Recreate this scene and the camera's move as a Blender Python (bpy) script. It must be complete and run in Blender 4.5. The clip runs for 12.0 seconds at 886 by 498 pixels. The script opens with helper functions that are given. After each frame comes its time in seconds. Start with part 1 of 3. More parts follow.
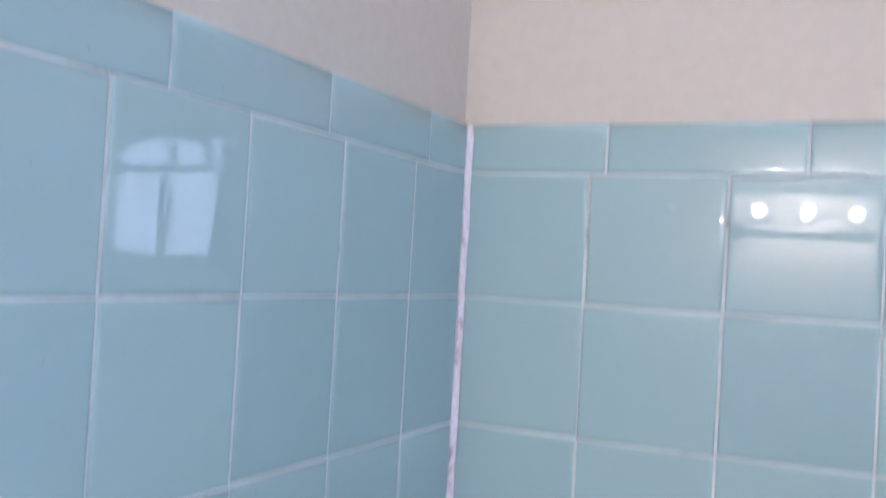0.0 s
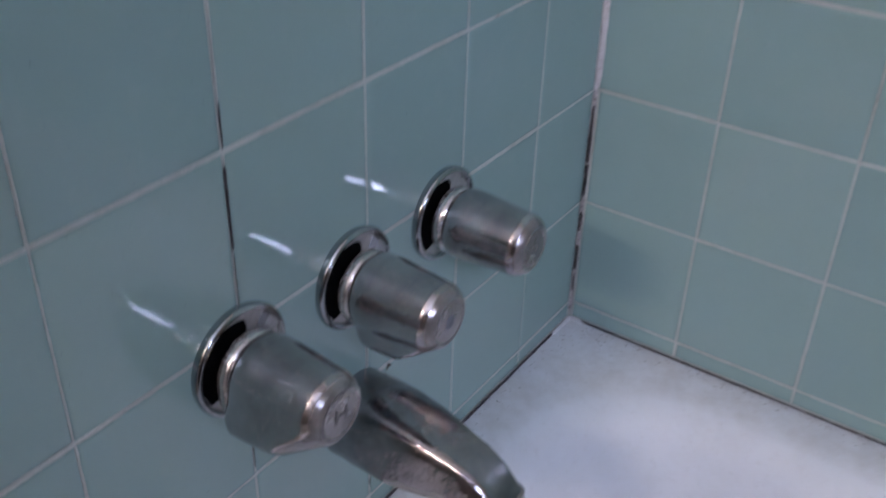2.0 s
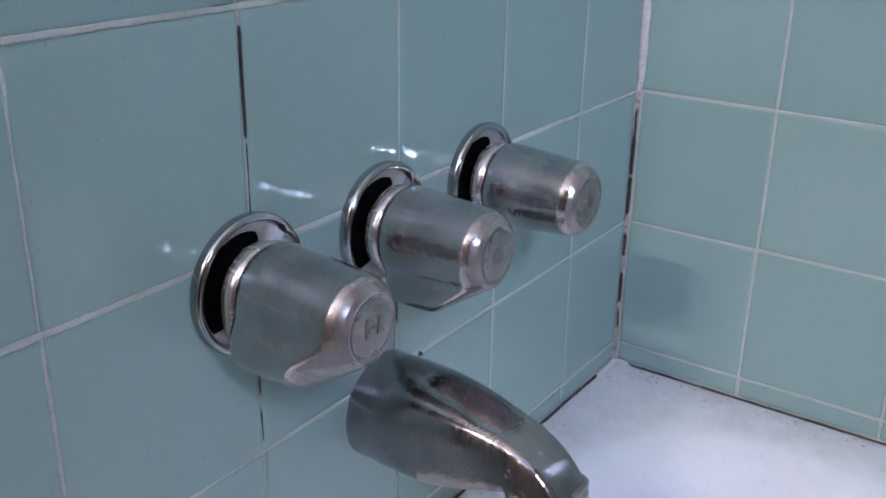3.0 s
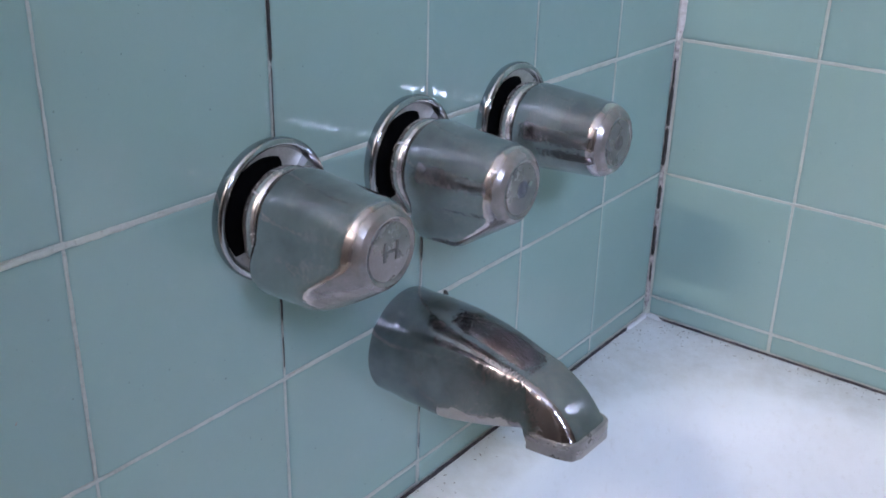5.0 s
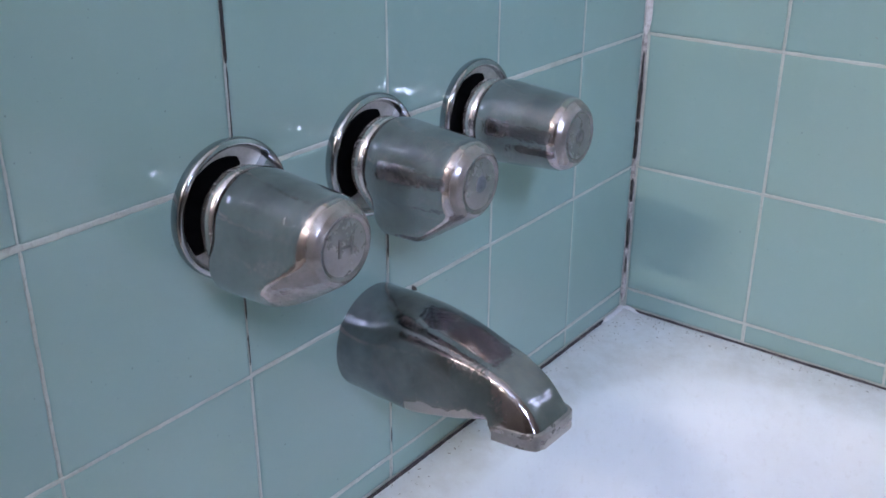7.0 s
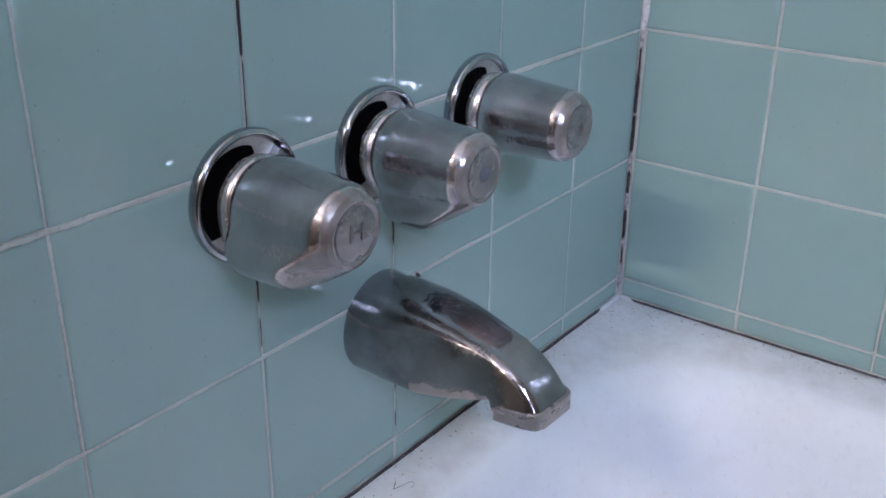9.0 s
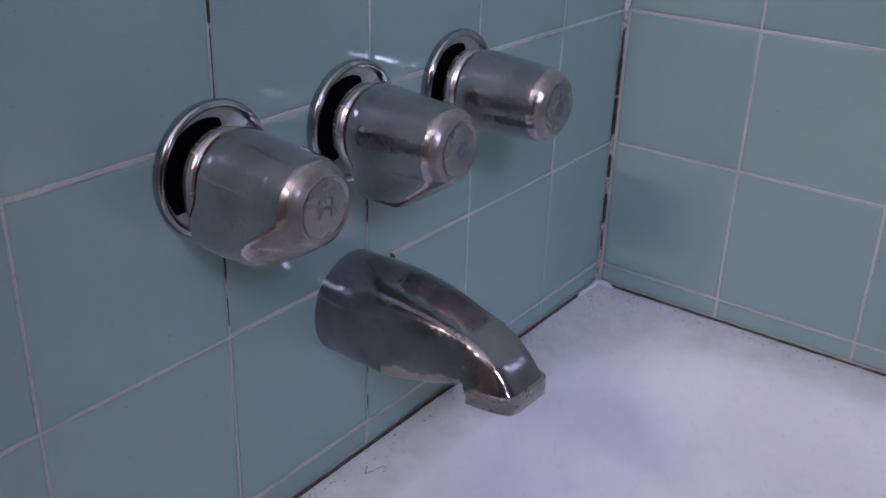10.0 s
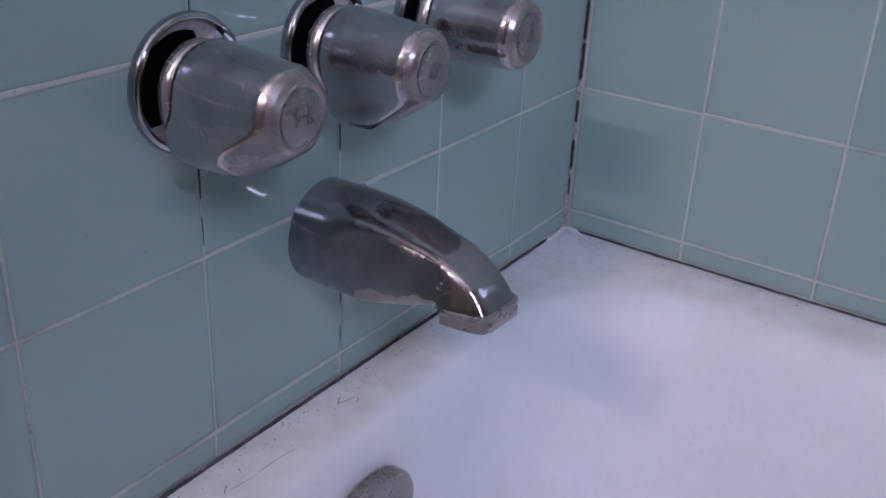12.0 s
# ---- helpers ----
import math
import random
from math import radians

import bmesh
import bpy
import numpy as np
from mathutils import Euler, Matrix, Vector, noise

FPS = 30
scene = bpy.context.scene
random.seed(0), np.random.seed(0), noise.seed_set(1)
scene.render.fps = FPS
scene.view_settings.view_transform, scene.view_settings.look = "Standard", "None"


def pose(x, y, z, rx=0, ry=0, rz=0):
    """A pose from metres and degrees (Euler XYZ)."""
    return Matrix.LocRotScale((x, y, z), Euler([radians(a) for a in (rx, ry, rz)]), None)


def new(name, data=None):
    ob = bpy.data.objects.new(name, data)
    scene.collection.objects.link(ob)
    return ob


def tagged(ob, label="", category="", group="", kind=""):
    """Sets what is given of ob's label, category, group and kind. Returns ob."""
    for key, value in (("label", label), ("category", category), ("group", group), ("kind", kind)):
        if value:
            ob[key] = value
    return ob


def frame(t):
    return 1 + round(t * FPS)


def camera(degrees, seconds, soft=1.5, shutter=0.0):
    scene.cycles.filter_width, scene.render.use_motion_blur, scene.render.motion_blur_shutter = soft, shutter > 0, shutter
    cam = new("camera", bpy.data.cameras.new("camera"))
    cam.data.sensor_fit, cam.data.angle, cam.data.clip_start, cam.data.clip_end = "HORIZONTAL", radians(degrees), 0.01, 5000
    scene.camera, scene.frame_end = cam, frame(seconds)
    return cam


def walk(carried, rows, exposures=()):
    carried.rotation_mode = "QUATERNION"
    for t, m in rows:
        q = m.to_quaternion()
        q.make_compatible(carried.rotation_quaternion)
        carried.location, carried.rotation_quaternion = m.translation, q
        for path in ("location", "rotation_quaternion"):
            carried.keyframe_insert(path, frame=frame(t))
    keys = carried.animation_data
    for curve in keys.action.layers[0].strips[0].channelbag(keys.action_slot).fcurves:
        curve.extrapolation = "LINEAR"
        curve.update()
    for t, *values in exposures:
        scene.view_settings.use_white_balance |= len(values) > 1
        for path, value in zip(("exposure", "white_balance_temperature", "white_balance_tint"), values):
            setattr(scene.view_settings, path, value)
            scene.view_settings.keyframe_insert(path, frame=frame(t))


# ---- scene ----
# x runs along the tub from the faucet wall, y from the long wall towards the room (negative), z up from the tub rim.
cam = camera(48.38, 12.0, soft=1.7, shutter=0.5)

# seconds, x, y, z, yaw, pitch, roll
PATH = [
    (0.0, 0.3458, -0.7827, 1.2447, 24.99, 1.06, 3.26),
    (0.3, 0.3763, -0.7719, 1.1667, 27.49, -2.58, 2.27),
    (0.5, 0.4088, -0.7609, 1.0640, 29.82, -7.23, 4.10),
    (0.7, 0.4175, -0.7447, 0.9983, 29.79, -15.09, 5.75),
    (0.9, 0.4152, -0.7414, 0.9069, 30.40, -21.26, 4.96),
    (1.0, 0.3943, -0.7375, 0.8746, 29.33, -24.93, 4.67),
    (1.1, 0.3848, -0.7417, 0.8410, 28.69, -26.57, 4.62),
    (1.3, 0.3637, -0.7587, 0.7656, 28.29, -28.92, 3.58),
    (1.5, 0.3613, -0.7549, 0.7175, 30.97, -33.93, 2.98),
    (2.0, 0.3334, -0.7248, 0.5700, 33.82, -32.57, 1.82),
    (2.5, 0.3194, -0.7225, 0.4645, 35.57, -26.55, 0.68),
    (3.0, 0.3138, -0.7243, 0.4065, 34.59, -21.89, 1.00),
    (3.2, 0.3239, -0.7064, 0.4062, 34.96, -22.44, 0.70),
    (4.8, 0.3330, -0.7206, 0.3879, 38.24, -24.12, 0.46),
    (5.0, 0.3268, -0.7229, 0.3897, 37.38, -23.73, 1.47),
    (5.5, 0.3211, -0.7216, 0.3826, 37.00, -24.58, 1.36),
    (6.0, 0.3130, -0.7198, 0.3885, 36.20, -24.47, 1.97),
    (6.5, 0.3280, -0.7188, 0.3881, 36.48, -24.49, 0.59),
    (7.0, 0.3459, -0.7169, 0.3906, 37.25, -23.76, 0.33),
    (7.2, 0.3469, -0.7252, 0.3911, 37.38, -23.84, 0.37),
    (8.8, 0.3453, -0.7392, 0.3941, 36.62, -23.68, 0.70),
    (9.0, 0.3538, -0.7360, 0.3955, 36.91, -24.12, 0.73),
    (9.5, 0.3509, -0.7293, 0.3918, 36.10, -24.20, 1.66),
    (10.0, 0.3512, -0.7242, 0.3862, 35.82, -24.85, 1.92),
    (10.5, 0.3405, -0.7252, 0.3847, 36.27, -24.68, 1.45),
    (11.0, 0.3392, -0.7295, 0.3865, 36.98, -24.63, 1.46),
    (11.5, 0.3534, -0.7358, 0.3961, 36.60, -23.70, 1.92),
    (11.8, 0.3578, -0.7429, 0.3573, 33.98, -23.92, 3.36),
    (11.9, 0.3596, -0.7419, 0.3536, 33.57, -24.86, 2.69),
    (12.0, 0.3579, -0.7426, 0.3582, 33.33, -25.72, 2.89),
]
# seconds, stops, kelvin, tint
EXPOSURES = [(0.0, 0.74, 6440, 23), (0.5, 0.53, 6440, 22), (1.0, 0.34, 6620, 20), (1.5, 0.35, 6680, 21), (2.0, 0.30, 6660, 20), (2.5, 0.49, 6640, 19), (3.0, 0.79, 6580, 17),
             (5.0, 0.98, 6550, 14), (7.0, 0.98, 6550, 14), (9.0, 0.82, 6580, 16), (9.5, 0.59, 6560, 22), (10.0, 0.25, 6580, 29), (11.0, 0.21, 6600, 31), (12.0, 0.34, 6560, 29)]
walk(cam, [(t, pose(x, y, z, 90 + pitch, 0, yaw) @ pose(0, 0, 0, 0, 0, roll)) for t, x, y, z, yaw, pitch, roll in PATH], EXPOSURES)


# ---- light ----
WINDOW_GLOW = 46.0
BULB_GLOW = 1600.0
world = bpy.data.worlds.new("world")
scene.world = world
world.use_nodes = True
world_sky = world.node_tree.nodes.new("ShaderNodeTexSky")
world_sky.sky_type = "NISHITA"
world_sky.sun_disc = False
world_sky.sun_elevation = radians(35)
world_sky.sun_rotation = radians(120)
world.node_tree.links.new(world_sky.outputs[0], world.node_tree.nodes["Background"].inputs[0])
world.node_tree.nodes["Background"].inputs[1].default_value = 0.1


# ---- materials ----
def material(name):
    m = bpy.data.materials.new(name)
    m.use_nodes = True
    nodes = m.node_tree.nodes
    return m, nodes, m.node_tree.links, nodes["Principled BSDF"]


def tex_noise(nodes, links, scale, detail=4.0, rough=0.6, coords="Object"):
    tc = nodes.new("ShaderNodeTexCoord")
    n = nodes.new("ShaderNodeTexNoise")
    n.inputs["Scale"].default_value = scale
    n.inputs["Detail"].default_value = detail
    n.inputs["Roughness"].default_value = rough
    links.new(tc.outputs[coords], n.inputs["Vector"])
    return n


def world_noise(nodes, links, scale, detail=4.0, rough=0.6, stretch=(1, 1, 1)):
    geo = nodes.new("ShaderNodeNewGeometry")
    mp = nodes.new("ShaderNodeMapping")
    mp.inputs["Scale"].default_value = stretch
    n = nodes.new("ShaderNodeTexNoise")
    n.inputs["Scale"].default_value = scale
    n.inputs["Detail"].default_value = detail
    n.inputs["Roughness"].default_value = rough
    links.new(geo.outputs["Position"], mp.inputs["Vector"])
    links.new(mp.outputs[0], n.inputs["Vector"])
    return n


def ramp(nodes, links, src, stops):
    r = nodes.new("ShaderNodeValToRGB")
    els = r.color_ramp.elements
    while len(els) < len(stops):
        els.new(0.5)
    for el, (pos, col) in zip(els, stops):
        el.position = pos
        el.color = (*col, 1) if len(col) == 3 else col
    links.new(src, r.inputs[0])
    return r


def grey(v):
    return (v, v, v)


def mix_col(nodes, links, fac, a, b, blend="MIX"):
    mx = nodes.new("ShaderNodeMix")
    mx.data_type = "RGBA"
    mx.blend_type = blend
    for sock, val in ((0, fac), (6, a), (7, b)):
        if isinstance(val, (int, float)):
            mx.inputs[sock].default_value = val
        elif isinstance(val, tuple):
            mx.inputs[sock].default_value = (*val, 1)
        else:
            links.new(val, mx.inputs[sock])
    return mx.outputs[2]


def bump(nodes, links, src, bsdf, strength, dist):
    b = nodes.new("ShaderNodeBump")
    b.inputs["Strength"].default_value = strength
    b.inputs["Distance"].default_value = dist
    links.new(src, b.inputs["Height"])
    links.new(b.outputs[0], bsdf.inputs["Normal"])
    return b


def make_tile_material():
    m, n, l, b = material("glazed_tile")
    info = n.new("ShaderNodeObjectInfo")
    tone = ramp(n, l, info.outputs["Random"], [(0.0, (0.272, 0.400, 0.382)), (0.5, (0.291, 0.422, 0.398)), (1.0, (0.310, 0.438, 0.408))])
    mott = world_noise(n, l, 14.0, 3.0)
    film = world_noise(n, l, 60.0, 6.0, 0.7)
    col = mix_col(n, l, ramp(n, l, mott.outputs[0], [(0.35, grey(0.0)), (0.7, grey(0.22))]).outputs[0], tone.outputs[0], (0.33, 0.44, 0.44))
    col = mix_col(n, l, ramp(n, l, film.outputs[0], [(0.55, grey(0.0)), (0.8, grey(0.12))]).outputs[0], col, (0.50, 0.55, 0.54))
    speck = world_noise(n, l, 420.0, 1.0, 0.4)
    col = mix_col(n, l, ramp(n, l, speck.outputs[0], [(0.76, grey(0.0)), (0.80, grey(0.5))]).outputs[0], col, (0.13, 0.18, 0.18))
    l.new(col, b.inputs["Base Color"])
    rg = ramp(n, l, film.outputs[0], [(0.35, grey(0.012)), (0.75, grey(0.035))])
    l.new(rg.outputs[0], b.inputs["Roughness"])
    b.inputs["IOR"].default_value = 1.54
    wav = world_noise(n, l, 22.0, 2.0, 0.4)
    bump(n, l, wav.outputs[0], b, 0.08, 0.0010)
    return m


def make_grout_material():
    m, n, l, b = material("grout")
    a = world_noise(n, l, 16.0, 6.0, 0.72)
    f = world_noise(n, l, 500.0, 3.0, 0.7)
    col = ramp(n, l, a.outputs[0], [(0.30, (0.28, 0.245, 0.215)), (0.40, (0.46, 0.47, 0.435)), (0.56, (0.545, 0.565, 0.53))]).outputs[0]
    col = mix_col(n, l, ramp(n, l, f.outputs[0], [(0.55, grey(0.0)), (0.75, grey(0.5))]).outputs[0], col, (0.28, 0.25, 0.22))
    l.new(col, b.inputs["Base Color"])
    b.inputs["Roughness"].default_value = 0.85
    bump(n, l, f.outputs[0], b, 0.6, 0.0006)
    return m


def make_caulk_material():
    m, n, l, b = material("corner_caulk")
    a = world_noise(n, l, 55.0, 5.0, 0.75, (1, 1, 0.45))
    f = world_noise(n, l, 300.0, 4.0, 0.7)
    col = ramp(n, l, f.outputs[0], [(0.3, (0.50, 0.44, 0.43)), (0.6, (0.72, 0.68, 0.69))]).outputs[0]
    col = mix_col(n, l, ramp(n, l, a.outputs[0], [(0.56, grey(0.0)), (0.64, grey(0.8))]).outputs[0], col, (0.30, 0.22, 0.22))
    l.new(col, b.inputs["Base Color"])
    b.inputs["Roughness"].default_value = 0.55
    bump(n, l, f.outputs[0], b, 0.5, 0.0008)
    return m


def make_mould_material():
    m, n, l, b = material("black_mould")
    f = world_noise(n, l, 350.0, 4.0, 0.7)
    l.new(ramp(n, l, f.outputs[0], [(0.35, (0.012, 0.011, 0.013)), (0.75, (0.06, 0.05, 0.05))]).outputs[0], b.inputs["Base Color"])
    b.inputs["Roughness"].default_value = 0.8
    bump(n, l, f.outputs[0], b, 0.6, 0.0005)
    return m


def make_bead_material():
    m, n, l, b = material("stained_bead")
    a = world_noise(n, l, 70.0, 5.0, 0.75)
    f = world_noise(n, l, 600.0, 3.0, 0.7)
    col = ramp(n, l, a.outputs[0], [(0.45, (0.05, 0.043, 0.05)), (0.62, (0.12, 0.10, 0.11)), (0.74, (0.38, 0.34, 0.35))]).outputs[0]
    l.new(col, b.inputs["Base Color"])
    b.inputs["Roughness"].default_value = 0.7
    bump(n, l, f.outputs[0], b, 0.5, 0.0006)
    return m


def make_enamel_material():
    m, n, l, b = material("white_enamel")
    a = world_noise(n, l, 9.0, 4.0, 0.6)
    g = world_noise(n, l, 160.0, 6.0, 0.75)
    s = world_noise(n, l, 700.0, 2.0, 0.5)
    col = ramp(n, l, a.outputs[0], [(0.3, (0.765, 0.785, 0.83)), (0.65, (0.825, 0.845, 0.895))]).outputs[0]
    col = mix_col(n, l, ramp(n, l, g.outputs[0], [(0.56, grey(0.0)), (0.80, grey(0.45))]).outputs[0], col, (0.56, 0.53, 0.52))
    sm = world_noise(n, l, 26.0, 7.0, 0.75)
    col = mix_col(n, l, ramp(n, l, sm.outputs[0], [(0.50, grey(0.0)), (0.76, grey(0.22))]).outputs[0], col, (0.60, 0.57, 0.57))
    col = mix_col(n, l, ramp(n, l, s.outputs[0], [(0.74, grey(0.0)), (0.80, grey(0.5))]).outputs[0], col, (0.35, 0.32, 0.30))
    # patchy rim grime, with the rim's dimmer light beside the basin put in colour
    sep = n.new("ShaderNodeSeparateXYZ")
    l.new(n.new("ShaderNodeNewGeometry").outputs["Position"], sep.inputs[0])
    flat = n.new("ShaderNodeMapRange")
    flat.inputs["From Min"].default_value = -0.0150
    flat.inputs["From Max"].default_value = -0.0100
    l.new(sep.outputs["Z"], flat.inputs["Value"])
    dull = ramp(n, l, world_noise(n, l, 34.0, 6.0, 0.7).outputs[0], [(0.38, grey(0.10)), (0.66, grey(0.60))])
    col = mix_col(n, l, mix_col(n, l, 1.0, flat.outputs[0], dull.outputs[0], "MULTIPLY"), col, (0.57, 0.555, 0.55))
    l.new(col, b.inputs["Base Color"])
    l.new(ramp(n, l, g.outputs[0], [(0.3, grey(0.44)), (0.7, grey(0.6))]).outputs[0], b.inputs["Roughness"])
    bump(n, l, g.outputs[0], b, 0.25, 0.0007)
    return m


def make_chrome_material(name="worn_chrome", deposits=0.5, base=0.09, tone=(0.42, 0.43, 0.45), blot=45.0, metal=1.0):
    m, n, l, b = material(name)
    a = tex_noise(n, l, blot, 5.0, 0.6)
    f = tex_noise(n, l, 260.0, 5.0, 0.75)
    b.inputs["Metallic"].default_value = metal
    col = ramp(n, l, a.outputs[0], [(0.36, tone), (0.50, tuple(c * 0.84 for c in tone)), (0.68, tuple(c * 0.62 for c in tone))]).outputs[0]
    l.new(col, b.inputs["Base Color"])
    r1 = ramp(n, l, a.outputs[0], [(0.30, grey(base)), (0.85, grey(base + 0.30 * deposits))])
    r2 = ramp(n, l, f.outputs[0], [(0.52, grey(0.0)), (0.85, grey(0.22 * deposits))])
    l.new(mix_col(n, l, 1.0, r1.outputs[0], r2.outputs[0], "ADD"), b.inputs["Roughness"])
    bump(n, l, f.outputs[0], b, 0.12, 0.0004)
    return m


def add_flecks(m, amount, col=(0.52, 0.49, 0.49), wave=0.40):
    """Dried water marks: pale soft patches and small crisp specks on metal."""
    n, l = m.node_tree.nodes, m.node_tree.links
    b = n["Principled BSDF"]
    patch = ramp(n, l, tex_noise(n, l, 75.0, 7.0, 0.72).outputs[0], [(0.52, grey(0.0)), (0.74, grey(0.35 * amount))])
    speck = ramp(n, l, tex_noise(n, l, 330.0, 3.0, 0.6).outputs[0], [(0.67, grey(0.0)), (0.72, grey(0.8 * amount))])
    mask = mix_col(n, l, 1.0, patch.outputs[0], speck.outputs[0], "ADD")
    rough_in = b.inputs["Roughness"].links[0].from_socket
    col_in = b.inputs["Base Color"].links[0].from_socket
    l.new(mix_col(n, l, mask, col_in, col), b.inputs["Base Color"])
    l.new(mix_col(n, l, mask, rough_in, grey(0.5)), b.inputs["Roughness"])
    met = n.new("ShaderNodeMapRange")
    met.inputs["To Min"].default_value = b.inputs["Metallic"].default_value
    met.inputs["To Max"].default_value = 0.4 * b.inputs["Metallic"].default_value
    l.new(mask, met.inputs["Value"])
    if b.inputs["Metallic"].is_linked:
        low = n.new("ShaderNodeMath")
        low.operation = "MINIMUM"
        l.new(b.inputs["Metallic"].links[0].from_socket, low.inputs[0])
        l.new(met.outputs[0], low.inputs[1])
        l.new(low.outputs[0], b.inputs["Metallic"])
    else:
        l.new(met.outputs[0], b.inputs["Metallic"])
    wav = tex_noise(n, l, 95.0, 3.0, 0.55)
    old = b.inputs["Normal"].links[0].from_socket
    bp = n.new("ShaderNodeBump")
    bp.inputs["Strength"].default_value = wave
    bp.inputs["Distance"].default_value = 0.0012
    l.new(wav.outputs[0], bp.inputs["Height"])
    l.new(old, bp.inputs["Normal"])
    # raised crumbs of scale catch the light
    pit = n.new("ShaderNodeBump")
    pit.inputs["Strength"].default_value = 0.45
    pit.inputs["Distance"].default_value = 0.0008
    l.new(mask, pit.inputs["Height"])
    l.new(bp.outputs[0], pit.inputs["Normal"])
    l.new(pit.outputs[0], b.inputs["Normal"])
    return m


def add_front_tone(m):
    """A dull pinkish tone on the faces of the knob that slope to its front."""
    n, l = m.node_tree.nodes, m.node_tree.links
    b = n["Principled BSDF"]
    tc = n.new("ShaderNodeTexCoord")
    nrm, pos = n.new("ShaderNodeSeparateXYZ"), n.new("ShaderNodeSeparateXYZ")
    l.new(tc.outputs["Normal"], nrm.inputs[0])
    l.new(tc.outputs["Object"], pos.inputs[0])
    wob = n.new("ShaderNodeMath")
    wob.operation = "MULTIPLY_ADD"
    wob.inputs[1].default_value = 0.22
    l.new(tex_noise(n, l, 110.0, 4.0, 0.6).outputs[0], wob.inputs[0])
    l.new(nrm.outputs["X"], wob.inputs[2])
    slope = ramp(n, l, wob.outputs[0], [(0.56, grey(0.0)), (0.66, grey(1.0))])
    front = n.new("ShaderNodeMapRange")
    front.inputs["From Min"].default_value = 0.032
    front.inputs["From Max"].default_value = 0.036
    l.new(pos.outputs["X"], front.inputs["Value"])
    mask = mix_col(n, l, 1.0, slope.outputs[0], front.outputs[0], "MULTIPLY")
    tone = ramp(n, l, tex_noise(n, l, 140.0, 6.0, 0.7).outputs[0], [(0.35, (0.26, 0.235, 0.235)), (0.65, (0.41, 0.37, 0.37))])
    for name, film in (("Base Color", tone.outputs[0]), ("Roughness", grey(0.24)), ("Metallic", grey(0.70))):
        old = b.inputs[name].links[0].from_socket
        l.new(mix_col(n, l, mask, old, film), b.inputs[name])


def make_spout_material():
    """Chrome with a pale crust where water has run along the underside."""
    m = make_chrome_material("limed_spout_chrome", 0.4, 0.05, (0.42, 0.38, 0.405))
    n, l = m.node_tree.nodes, m.node_tree.links
    b = n["Principled BSDF"]
    tc = n.new("ShaderNodeTexCoord")
    sep = n.new("ShaderNodeSeparateXYZ")
    l.new(tc.outputs["Object"], sep.inputs[0])
    # height over the sloping lower edge, made uneven
    edge = n.new("ShaderNodeMath")
    edge.operation = "MULTIPLY_ADD"
    edge.inputs[1].default_value = -0.25
    near = n.new("ShaderNodeMath")
    near.operation = "MINIMUM"
    near.inputs[1].default_value = 0.1
    l.new(sep.outputs["X"], near.inputs[0])
    l.new(near.outputs[0], edge.inputs[0])
    l.new(sep.outputs["Z"], edge.inputs[2])
    a = tex_noise(n, l, 55.0, 4.0, 0.6)
    add = n.new("ShaderNodeMath")
    add.operation = "MULTIPLY_ADD"
    add.inputs[1].default_value = 0.012
    l.new(a.outputs[0], add.inputs[0])
    l.new(edge.outputs[0], add.inputs[2])
    mask = n.new("ShaderNodeMapRange")
    mask.inputs["From Min"].default_value = -0.0178
    mask.inputs["From Max"].default_value = -0.0228
    # the crust starts some way out from the wall
    out = n.new("ShaderNodeMapRange")
    out.inputs["From Min"].default_value = 0.035
    out.inputs["From Max"].default_value = 0.048
    out.inputs["To Min"].default_value = 0.03
    out.inputs["To Max"].default_value = 0.0
    l.new(sep.outputs["X"], out.inputs["Value"])
    lift = n.new("ShaderNodeMath")
    lift.operation = "ADD"
    l.new(add.outputs[0], lift.inputs[0])
    l.new(out.outputs[0], lift.inputs[1])
    # and thins out over the outlet
    tip = n.new("ShaderNodeMapRange")
    tip.inputs["From Min"].default_value = 0.088
    tip.inputs["From Max"].default_value = 0.106
    tip.inputs["To Max"].default_value = 0.012
    l.new(sep.outputs["X"], tip.inputs["Value"])
    total = n.new("ShaderNodeMath")
    total.operation = "ADD"
    l.new(lift.outputs[0], total.inputs[0])
    l.new(tip.outputs[0], total.inputs[1])
    l.new(total.outputs[0], mask.inputs["Value"])
    rough_in = b.inputs["Roughness"].links[0].from_socket
    col_in = b.inputs["Base Color"].links[0].from_socket
    l.new(mix_col(n, l, mask.outputs[0], col_in, (0.40, 0.365, 0.355)), b.inputs["Base Color"])
    l.new(mix_col(n, l, mask.outputs[0], rough_in, (0.42, 0.42, 0.42)), b.inputs["Roughness"])
    met = n.new("ShaderNodeMapRange")
    met.inputs["To Min"].default_value = 1.0
    met.inputs["To Max"].default_value = 0.62
    l.new(mask.outputs[0], met.inputs["Value"])
    l.new(met.outputs[0], b.inputs["Metallic"])
    return m


